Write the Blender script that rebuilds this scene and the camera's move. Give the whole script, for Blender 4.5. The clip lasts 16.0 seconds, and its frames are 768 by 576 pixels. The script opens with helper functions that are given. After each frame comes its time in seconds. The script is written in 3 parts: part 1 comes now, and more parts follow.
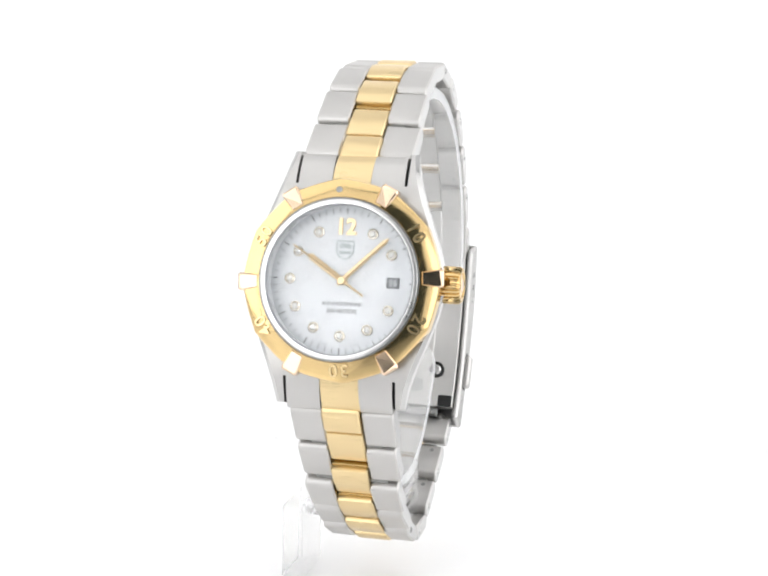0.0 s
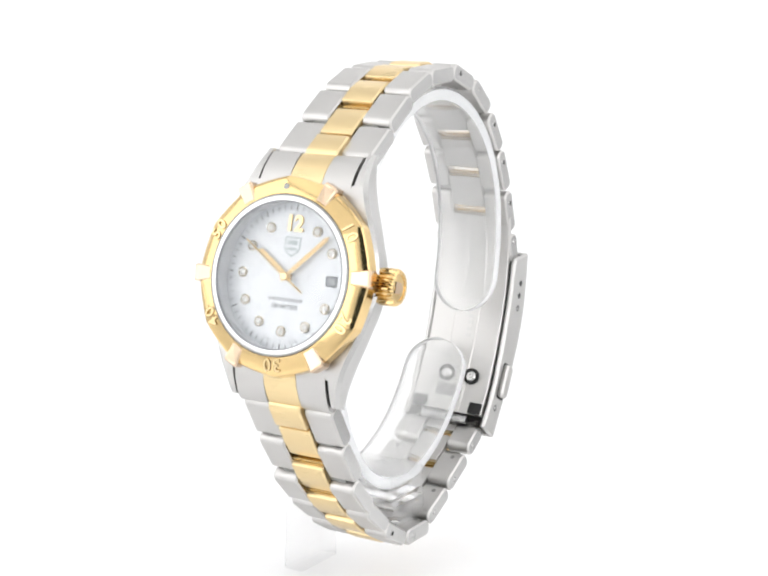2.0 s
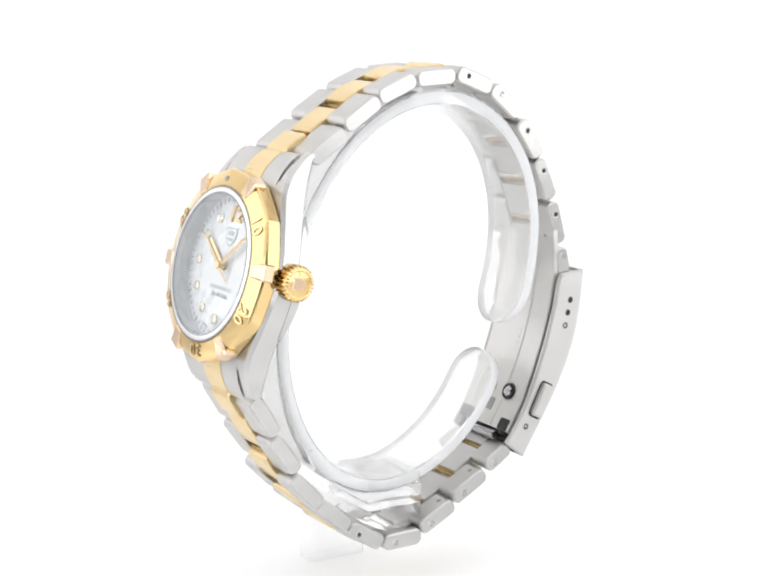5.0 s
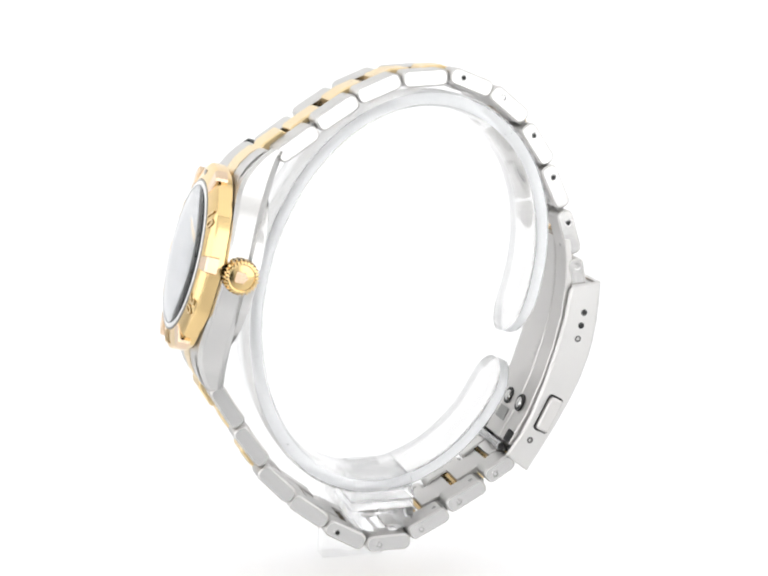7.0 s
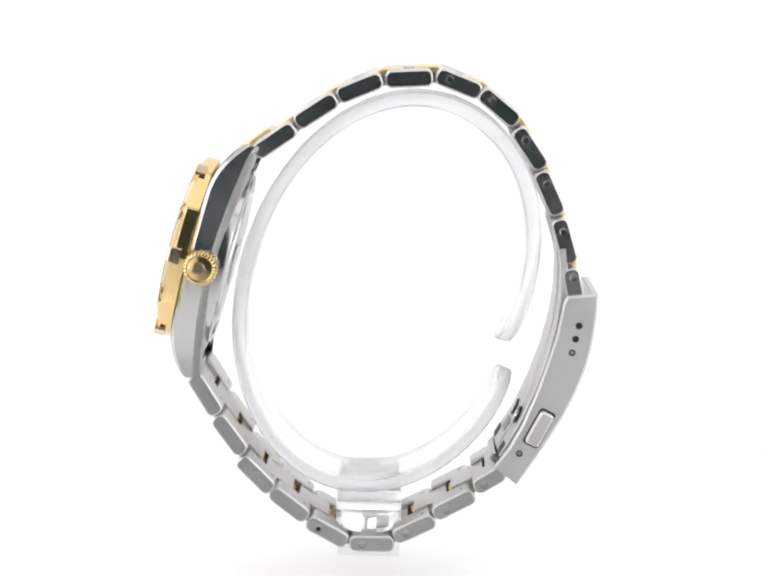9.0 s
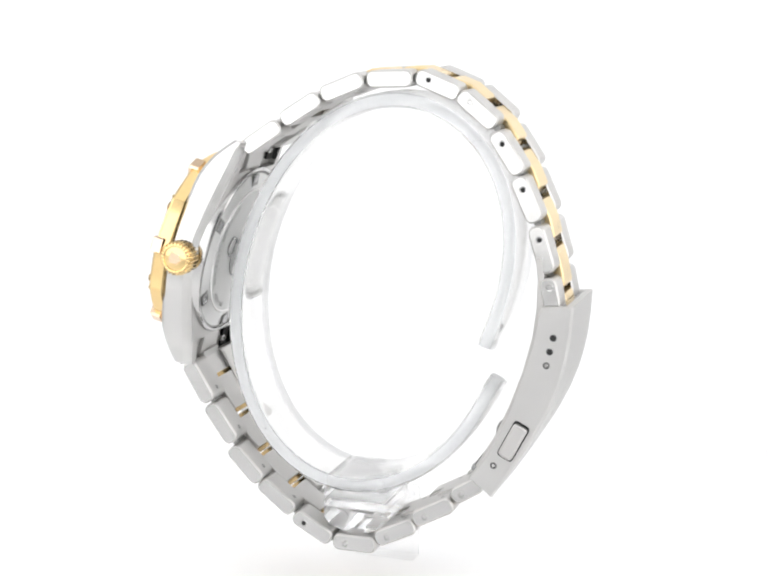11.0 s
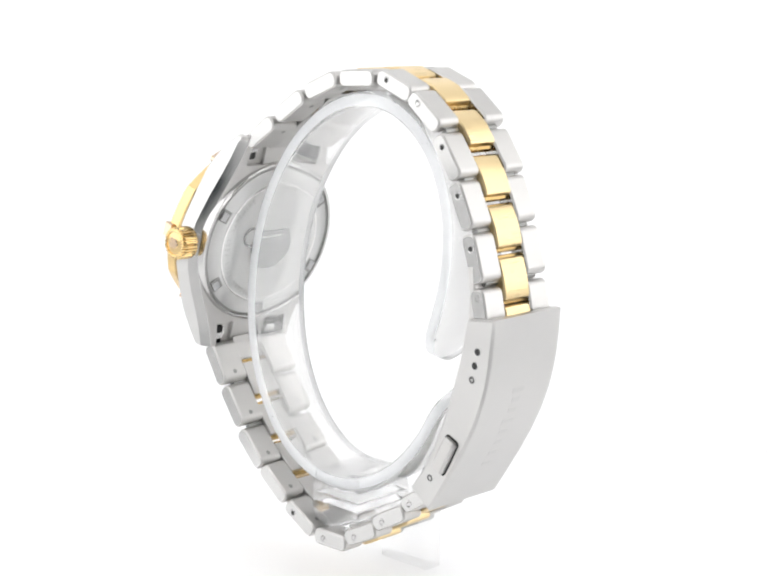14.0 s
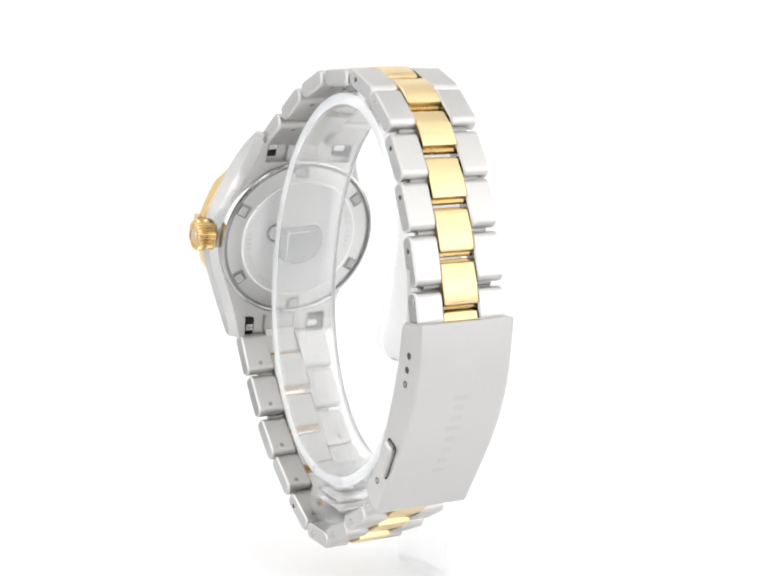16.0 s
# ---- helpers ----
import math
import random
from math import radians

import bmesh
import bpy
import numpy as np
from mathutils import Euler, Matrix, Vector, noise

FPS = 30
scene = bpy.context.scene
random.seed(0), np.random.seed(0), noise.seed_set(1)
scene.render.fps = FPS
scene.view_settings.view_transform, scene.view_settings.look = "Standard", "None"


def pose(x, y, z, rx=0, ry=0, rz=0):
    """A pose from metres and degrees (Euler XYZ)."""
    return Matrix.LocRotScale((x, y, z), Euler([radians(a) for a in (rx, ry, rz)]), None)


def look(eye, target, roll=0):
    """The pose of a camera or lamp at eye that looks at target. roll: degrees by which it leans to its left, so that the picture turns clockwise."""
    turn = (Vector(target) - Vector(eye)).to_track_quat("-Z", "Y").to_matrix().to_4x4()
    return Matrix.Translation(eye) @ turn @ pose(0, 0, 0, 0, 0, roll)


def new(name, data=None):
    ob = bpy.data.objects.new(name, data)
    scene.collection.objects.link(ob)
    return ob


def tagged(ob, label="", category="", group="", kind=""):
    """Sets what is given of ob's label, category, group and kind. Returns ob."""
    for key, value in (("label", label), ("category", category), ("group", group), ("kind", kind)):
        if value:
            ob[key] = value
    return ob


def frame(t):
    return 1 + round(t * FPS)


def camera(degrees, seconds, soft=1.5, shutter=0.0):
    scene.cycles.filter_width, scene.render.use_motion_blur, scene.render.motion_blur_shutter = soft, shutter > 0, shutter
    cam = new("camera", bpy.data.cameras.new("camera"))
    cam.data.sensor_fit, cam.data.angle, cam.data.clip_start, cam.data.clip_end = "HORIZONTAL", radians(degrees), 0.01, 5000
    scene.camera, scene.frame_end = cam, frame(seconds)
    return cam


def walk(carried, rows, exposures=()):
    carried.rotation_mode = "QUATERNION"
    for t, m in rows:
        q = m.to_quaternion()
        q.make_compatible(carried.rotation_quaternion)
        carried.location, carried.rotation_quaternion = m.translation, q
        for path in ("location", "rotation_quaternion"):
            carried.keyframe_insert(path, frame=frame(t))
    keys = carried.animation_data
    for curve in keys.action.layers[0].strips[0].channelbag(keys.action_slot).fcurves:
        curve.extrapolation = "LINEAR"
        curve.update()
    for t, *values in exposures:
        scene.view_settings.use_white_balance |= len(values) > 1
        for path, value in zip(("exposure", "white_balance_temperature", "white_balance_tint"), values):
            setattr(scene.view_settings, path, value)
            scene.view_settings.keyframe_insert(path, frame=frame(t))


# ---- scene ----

# ---------------------------------------------------------------- camera
cam = camera(26.62, 16.0, soft=2.2)
FLOOR = -97.0                     # floor level below the eye, in millimetres
EYE = pose(0, -0.237, -FLOOR * 0.001, 79.013, -1.121, -0.338)
walk(cam, [(0, EYE), (16, EYE)])
scene.view_settings.exposure = 0.10

# ---------------------------------------------------------------- world and lamps of the light tent
world = bpy.data.worlds.new("dark_room")
scene.world = world
world.use_nodes = True
world.node_tree.nodes["Background"].inputs[0].default_value = (0.045, 0.055, 0.06, 1)
world.node_tree.nodes["Background"].inputs[1].default_value = 1.0


def area_lamp(name, eye, target, sx, sy, watts, colour=(1, 1, 1)):
    data = bpy.data.lights.new(name, "AREA")
    data.shape, data.size, data.size_y, data.energy, data.color = "RECTANGLE", sx, sy, watts, colour
    ob = new(name, data)
    ob.matrix_world = look(eye, target)
    return ob


for side in (-1, 1):
    area_lamp("tent_lamp_side", (side * 0.495, -0.045, 0.302), (0, -0.045, 0.302), 0.44, 0.58, 1.00)
    # added unseen fill panels, brighten the front floor and lower links
    area_lamp("added_fill_low", (side * 0.30, -0.280, 0.145), (side * 0.30, 0, 0.145), 0.38, 0.27, 0.40)
area_lamp("tent_lamp_top", (0, -0.045, 0.595), (0, -0.045, 0), 0.94, 0.44, 1.00)


# ---------------------------------------------------------------- materials
def material(name, colour, metal=0.0, rough=0.5, grain=None, vary=0.0, bump=0.0, mottled=60.0, coat=0.0, trans=0.0, ior=1.5):
    """grain: scale of the noise along x, y, z; vary: change of roughness and value; bump: height of the relief."""
    m = bpy.data.materials.new(name)
    m.use_nodes = True
    nt = m.node_tree
    b = nt.nodes["Principled BSDF"]
    b.inputs["Base Color"].default_value = (*colour, 1)
    b.inputs["Metallic"].default_value = metal
    b.inputs["Roughness"].default_value = rough
    b.inputs["Coat Weight"].default_value = coat
    b.inputs["Transmission Weight"].default_value = trans
    b.inputs["IOR"].default_value = ior
    if grain:
        tc = nt.nodes.new("ShaderNodeTexCoord")
        mp = nt.nodes.new("ShaderNodeMapping")
        mp.inputs["Scale"].default_value = grain
        nt.links.new(tc.outputs["Object"], mp.inputs["Vector"])
        fine = nt.nodes.new("ShaderNodeTexNoise")
        fine.inputs["Scale"].default_value = 1.0
        fine.inputs["Detail"].default_value = 4.0
        nt.links.new(mp.outputs[0], fine.inputs["Vector"])
        big = nt.nodes.new("ShaderNodeTexNoise")
        big.inputs["Scale"].default_value = mottled
        big.inputs["Detail"].default_value = 3.0
        nt.links.new(tc.outputs["Object"], big.inputs["Vector"])
        both = nt.nodes.new("ShaderNodeMath")
        both.operation = "ADD"
        nt.links.new(fine.outputs[0], both.inputs[0])
        nt.links.new(big.outputs[0], both.inputs[1])
        rr = nt.nodes.new("ShaderNodeMapRange")
        rr.inputs["From Min"].default_value, rr.inputs["From Max"].default_value = 0.6, 1.4
        rr.inputs["To Min"].default_value = max(0.0, rough - vary)
        rr.inputs["To Max"].default_value = rough + vary
        nt.links.new(both.outputs[0], rr.inputs["Value"])
        nt.links.new(rr.outputs[0], b.inputs["Roughness"])
        mix = nt.nodes.new("ShaderNodeMix")
        mix.data_type = "RGBA"
        mix.inputs["A"].default_value = (*[c * (1 - 0.45 * vary) for c in colour], 1)
        mix.inputs["B"].default_value = (*[min(1, c * (1 + 0.45 * vary)) for c in colour], 1)
        rc = nt.nodes.new("ShaderNodeMapRange")
        rc.inputs["From Min"].default_value, rc.inputs["From Max"].default_value = 0.7, 1.3
        nt.links.new(both.outputs[0], rc.inputs["Value"])
        nt.links.new(rc.outputs[0], mix.inputs["Factor"])
        nt.links.new(mix.outputs["Result"], b.inputs["Base Color"])
        if bump:
            bp = nt.nodes.new("ShaderNodeBump")
            bp.inputs["Strength"].default_value = bump
            bp.inputs["Distance"].default_value = 0.00005
            nt.links.new(fine.outputs[0], bp.inputs["Height"])
            nt.links.new(bp.outputs[0], b.inputs["Normal"])
    return m


WHITE = material("white_tent", (0.92, 0.92, 0.92), 0, 0.6, (40, 40, 40), 0.05, 0.05, 9.0)
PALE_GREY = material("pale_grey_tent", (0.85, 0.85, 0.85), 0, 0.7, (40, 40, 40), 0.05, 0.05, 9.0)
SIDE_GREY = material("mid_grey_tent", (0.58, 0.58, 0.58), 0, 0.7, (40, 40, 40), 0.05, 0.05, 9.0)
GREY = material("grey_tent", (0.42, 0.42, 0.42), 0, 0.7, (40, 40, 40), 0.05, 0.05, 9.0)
SWEEP = material("glossy_white_sweep", (0.93, 0.93, 0.935), 0, 0.3, (60, 60, 60), 0.04, 0.0, 9.0, coat=1.0)
BRUSHED = material("brushed_steel", (0.585, 0.574, 0.561), 1, 0.43, (150, 14000, 14000), 0.06, 0.05, 160.0)
BRUSHED_LONG = material("brushed_steel_lengthwise", (0.585, 0.578, 0.567), 1, 0.42, (14000, 150, 150), 0.06, 0.05, 160.0)
POLISHED = material("polished_steel", (0.535, 0.53, 0.522), 1, 0.15, (900, 900, 900), 0.04, 0.02, 200.0)
FLANK = material("fine_satin_steel", (0.53, 0.525, 0.516), 1, 0.17, (14000, 300, 14000), 0.06, 0.03, 160.0)
PALE_STEEL = material("pale_polished_steel", (0.86, 0.85, 0.84), 1, 0.3, (900, 900, 900), 0.04, 0.02, 200.0)
GOLD = material("polished_gold", (0.77, 0.56, 0.27), 1, 0.11, (1200, 1200, 1200), 0.05, 0.03, 260.0)
GOLD_BRUSHED = material("satin_gold", (0.79, 0.62, 0.35), 1, 0.30, (150, 14000, 14000), 0.05, 0.04, 160.0)
# same gold toned down: shade in the link gaps and round the numerals
GOLD_SHADE = material("shaded_gold", (0.50, 0.35, 0.15), 1, 0.25, (1200, 1200, 1200), 0.05, 0.03, 260.0)
GOLD_RIM = material("rose_gold_rim", (0.76, 0.575, 0.41), 1, 0.14, (1200, 1200, 1200), 0.05, 0.03, 260.0)
PEARL = material("mother_of_pearl", (0.60, 0.62, 0.645), 0, 0.28, (500, 900, 300), 0.06, 0.02, 240.0, coat=0.6)
INK = material("grey_print", (0.16, 0.17, 0.18), 0, 0.5)
SOFT_INK = material("pale_grey_print", (0.30, 0.31, 0.33), 0, 0.5)
LOGO = material("grey_green_print", (0.30, 0.35, 0.36), 0.1, 0.4)
PALE = material("pale_satin_gold", (0.78, 0.59, 0.33), 0.9, 0.32, (900, 900, 900), 0.05, 0.02, 260.0)
SILVER = material("warm_silver", (0.74, 0.68, 0.57), 0.7, 0.25, (900, 900, 900), 0.05, 0.02, 260.0)
# near-black colour for the shade inside holes, slots and gaps
DARK = material("dark_recess", (0.02, 0.02, 0.02), 0.4, 0.5)
CRYSTAL = material("sapphire_crystal", (1, 1, 1), 0, 0.0, trans=1.0, ior=1.12, coat=0.5)
ACRYLIC = material("clear_acrylic", (0.99, 0.99, 0.985), 0, 0.0, trans=0.78, ior=1.08, coat=0.8)
THICK = material("thick_acrylic", (0.99, 0.99, 0.99), 0, 0.02, trans=0.88, ior=1.07, coat=0.5)
FROST = material("sawn_acrylic_edge", (0.93, 0.94, 0.95), 0, 0.35, (2000, 2000, 2000), 0.08, 0.02, 260.0, trans=0.35, ior=1.1)
GEM = material("brilliant_gem", (0.95, 0.96, 0.97), 0, 0.02, trans=0.6, ior=2.2)
BACK = material("turned_steel", (0.63, 0.628, 0.62), 1, 0.33, (2500, 2500, 2500), 0.06, 0.05, 200.0)
# steel darkened by colour, for dark reflections and shaded places
TONED_STEEL = material("dark_toned_steel", (0.36, 0.36, 0.36), 1, 0.22, (900, 900, 900), 0.06, 0.03, 300.0)
ENGRAVED = material("pale_engraving", (0.55, 0.545, 0.535), 1, 0.38)
MARK = material("thin_line", (0.30, 0.30, 0.29), 1, 0.4)

# ---------------------------------------------------------------- mesh helpers
OX = 2.62                         # the watch hangs a little off the turning axis
BASE = Matrix.Scale(0.001, 4) @ Matrix.Translation((OX, 0, -FLOOR))
IDENT = Matrix.Identity(4)


def part(name, bm, mat, parent, label="", smooth=35, at=BASE):
    """Links a bmesh (millimetres, in the space of the watch) as one mesh object under a thing or part."""
    bmesh.ops.recalc_face_normals(bm, faces=bm.faces)
    bm.transform(at)
    me = bpy.data.meshes.new(name)
    bm.to_mesh(me)
    bm.free()
    me.materials.append(mat)
    if smooth:
        me.shade_smooth()
        me.set_sharp_from_angle(angle=radians(smooth))
    ob = new(name, me)
    ob.parent = parent
    return tagged(ob, label) if label else ob


def prism(bm, outline, x0, x1, chamfer=0.0, ends=0):
    """A solid between x0 and x1 over an outline in the y-z plane; its ends are chamfered."""
    pts = [Vector((0, y, z)) for y, z in outline]
    mid = sum(pts, Vector()) / len(pts)
    n = len(pts)
    area = sum(pts[i].y * pts[(i + 1) % n].z - pts[(i + 1) % n].y * pts[i].z for i in range(n))
    sign = 1 if area > 0 else -1
    chamfer = abs(chamfer)
    step = chamfer if x1 > x0 else -chamfer
    inset = []
    for i in range(n):
        a, b, c = pts[i - 1], pts[i], pts[(i + 1) % n]
        d1, d2 = (b - a).normalized(), (c - b).normalized()
        t = (d1 + d2)
        t = t.normalized() if t.length > 1e-6 else d1
        inset.append(b + Vector((0, -t.z, t.y)) * chamfer * sign)
    rows = [(x0, inset), (x0 + step, pts), (x1 - step, pts), (x1, inset)] if chamfer else [(x0, pts), (x1, pts)]
    rings = [[bm.verts.new((x, p.y, p.z)) for p in ps] for x, ps in rows]
    for r, q in zip(rings, rings[1:]):
        for i in range(n):
            bm.faces.new((r[i], r[(i + 1) % n], q[(i + 1) % n], q[i]))
    bm.faces.new(rings[0]).material_index = ends
    bm.faces.new(list(reversed(rings[-1]))).material_index = ends
    return bm


def rounded_rect(a, b, r, steps=4):
    """Outline of a rectangle a long and b high with round corners."""
    out = []
    for cx, cy, a0 in ((a / 2 - r, b / 2 - r, 0), (-a / 2 + r, b / 2 - r, 90), (-a / 2 + r, -b / 2 + r, 180), (a / 2 - r, -b / 2 + r, 270)):
        for k in range(steps + 1):
            w = radians(a0 + 90 * k / steps)
            out.append((cx + r * math.cos(w), cy + r * math.sin(w)))
    return out


def lathe(bm, profile, steps=96, m=IDENT, radius=None):
    """Turns a closed or open profile of (r, h) round the z axis; radius(angle, r) may shape it."""
    rings = []
    for k in range(steps):
        w = 2 * math.pi * k / steps
        ring = []
        for r, h in profile:
            rr = radius(w, r) if radius else r
            ring.append(bm.verts.new(m @ Vector((rr * math.cos(w), rr * math.sin(w), h))))
        rings.append(ring)
    for k in range(steps):
        a, b = rings[k], rings[(k + 1) % steps]
        for i in range(len(profile) - 1):
            bm.faces.new((a[i], b[i], b[i + 1], a[i + 1]))
    return rings


def disc_solid(bm, r, h0, h1, steps=24, m=IDENT, chamfer=0.0):
    """A flat round solid."""
    prof = [(r - chamfer, h0), (r, h0 + chamfer), (r, h1 - chamfer), (r - chamfer, h1)] if chamfer else [(r, h0), (r, h1)]
    rings = lathe(bm, prof, steps, m)
    bm.faces.new([q[0] for q in rings][::-1])
    bm.faces.new([q[-1] for q in rings])


def slab(bm, outline, h0, h1, m=IDENT, chamfer=0.0):
    """A plate over an outline in the x-y plane from h0 to h1, placed by m."""
    tmp = bmesh.new()
    prism(tmp, outline, h0, h1, chamfer)
    turn = Matrix(((0, 1, 0, 0), (0, 0, 1, 0), (1, 0, 0, 0), (0, 0, 0, 1)))
    me = bpy.data.meshes.new("slab")
    tmp.transform(m @ turn)
    tmp.to_mesh(me)
    tmp.free()
    bm.from_mesh(me)
    bpy.data.meshes.remove(me)


def letters(bm, text, size, depth, m, spacing=1.0, bold=0.0):
    """Adds raised letters, centred, in the x-y plane of m."""
    cu = bpy.data.curves.new("letters", "FONT")
    cu.body, cu.size, cu.extrude, cu.align_x, cu.align_y, cu.space_character = text, size, depth, "CENTER", "CENTER", spacing
    cu.resolution_u, cu.offset = 3, bold
    ob = bpy.data.objects.new("letters", cu)
    scene.collection.objects.link(ob)
    me = ob.to_mesh()
    me.transform(m)
    bm.from_mesh(me)
    ob.to_mesh_clear()
    bpy.data.objects.remove(ob)
    bpy.data.curves.remove(cu)


def clock(deg):
    """Unit vector on the dial at that clock angle (0 is 12, 90 is 3)."""
    return Vector((math.sin(radians(deg)), math.cos(radians(deg)), 0))


def on_dial(deg, r, h, spin=0.0):
    """Pose on the dial: at clock angle and radius; spin turns it in the plane, degrees clockwise."""
    c = clock(deg) * r
    return DIAL @ Matrix.Translation((c.x, c.y, h)) @ Matrix.Rotation(radians(-spin), 4, "Z")


# the dial's own space: x towards 3, y towards 12, z out of the face
TILT = 14.2
DIAL = Matrix.Translation((0.27, -25.45, -40.22)) @ Matrix.Rotation(radians(90 - TILT), 4, "X") @ Matrix.Rotation(radians(0.8), 4, "Z")

# ---------------------------------------------------------------- the tent (setting)
def tent():
    # floor and back in one curved sheet
    bm = bmesh.new()
    prof = [(-0.285, 0.0), (0.07, 0.0)]
    for k in range(1, 13):
        w = radians(90 * k / 12)
        prof.append((0.07 + 0.12 * math.sin(w), 0.12 - 0.12 * math.cos(w)))
    prof.append((0.19, 0.60))
    left = [bm.verts.new((-0.5, y, z)) for y, z in prof]
    right = [bm.verts.new((0.5, y, z)) for y, z in prof]
    for i in range(len(prof) - 1):
        bm.faces.new((left[i], right[i], right[i + 1], left[i + 1]))
    ob = part("backdrop", bm, SWEEP, None, smooth=60, at=IDENT)
    tagged(ob, "white seamless sweep of floor and back wall", "backdrop", kind="structure")
    solid = ob.modifiers.new("thickness", "SOLIDIFY")
    solid.thickness, solid.offset = 0.006, -1

    def box(name, x0, x1, y0, y1, z0, z1, label, category, mat=WHITE):
        b = bmesh.new()
        bmesh.ops.create_cube(b, size=1)
        b.transform(Matrix.Translation(((x0 + x1) / 2, (y0 + y1) / 2, (z0 + z1) / 2)) @ Matrix.Diagonal((x1 - x0, y1 - y0, z1 - z0, 1)))
        tagged(part(name, b, mat, None, smooth=0, at=IDENT), label, category, kind="structure")

    # out of view; greys chosen to limit what the metal mirrors
    box("wall_west", -0.51, -0.503, -0.285, 0.19, -0.006, 0.60, "unseen side wall of the light tent, greyed to dim reflections", "wall", SIDE_GREY)
    box("wall_east", 0.503, 0.51, -0.285, 0.19, -0.006, 0.60, "unseen side wall of the light tent, greyed to dim reflections", "wall", SIDE_GREY)
    box("ceiling", -0.51, 0.51, -0.285, 0.19, 0.60, 0.606, "unseen ceiling of the light tent, greyed to dim reflections", "ceiling", GREY)
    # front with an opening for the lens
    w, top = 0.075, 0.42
    box("wall_south", -0.51, -w, -0.293, -0.286, -0.006, 0.60, "unseen pale grey front of the light tent", "wall", PALE_GREY)
    box("wall_south", w, 0.51, -0.293, -0.286, -0.006, 0.60, "unseen pale grey front of the light tent", "wall", PALE_GREY)
    box("wall_south", -w, w, -0.293, -0.286, top, 0.60, "unseen pale grey front of the light tent above the opening", "wall", PALE_GREY)


tent()

# ---------------------------------------------------------------- the watch
watch = tagged(new("wristwatch"), "steel and gold wristwatch with white dial on a clear stand", "watch")


def case():
    # half width of the case along its length
    def half(u):
        a = abs(u)
        pts = [(0, 13.75), (4, 12.9), (8, 11.5), (11, 10.3), (14, 9.35), (17.2, 8.75)]
        for (a0, w0), (a1, w1) in zip(pts, pts[1:]):
            if a <= a1:
                return w0 + (w1 - w0) * (a - a0) / (a1 - a0)
        return pts[-1][1]

    def top(u):
        a = abs(u)
        return -0.4 if a < 10.0 else -0.4 - 0.062 * (a - 10.0) ** 2

    def low(u):
        return -4.5 - 0.0050 * u * u

    def loft(bm, us, x_in):
        rings = []
        for u in us:
            w, t, l = half(u), top(u), low(u)
            t = max(t, l + 1.6)
            cut = 0.55
            right = [(w - 1.35, l), (w - 1.15, l + 0.12), (w, l + min(1.15, 0.4 * (t - l))), (w, t - cut), (w - cut, t)]
            if x_in is None:
                ring = right + [(-x, h) for x, h in reversed(right)]
            else:
                s = x_in
                ring = [(s * x, h) for x, h in right] + [(s * 7.7, t), (s * 6.8, l)]
            rings.append([bm.verts.new(DIAL @ Vector((x + 0.09 * (h + 0.6), u, h))) for x, h in ring])
        n = len(rings[0])
        for a, b in zip(rings, rings[1:]):
            for i in range(n):
                bm.faces.new((a[i], a[(i + 1) % n], b[(i + 1) % n], b[i]))
        bm.faces.new(rings[0][::-1])
        bm.faces.new(rings[-1])

    bm = bmesh.new()
    loft(bm, [-13.0 + 26.0 * k / 20 for k in range(21)], None)
    bm.normal_update()
    for f in bm.faces:
        f.material_index = 1 if abs(f.normal.x) > 0.55 else 0
    ob = part("case", bm, BRUSHED, watch, "satin steel watch case with four lugs and polished flanks")
    ob.data.materials.append(FLANK)
    for s in (1, -1):
        for e in (1, -1):
            bm = bmesh.new()
            loft(bm, [e * u * (1.03 if e > 0 else 0.965) for u in (13.0 / (1.03 if e > 0 else 0.965), 13.8, 14.6, 15.4, 16.1, 16.6, 17.0, 17.2)], s)
            bm.normal_update()
            for f in bm.faces:
                f.material_index = 1 if abs(f.normal.x) > 0.55 else 0
            part("lug", bm, BRUSHED, ob).data.materials.append(FLANK)
    return ob


case_ob = case()


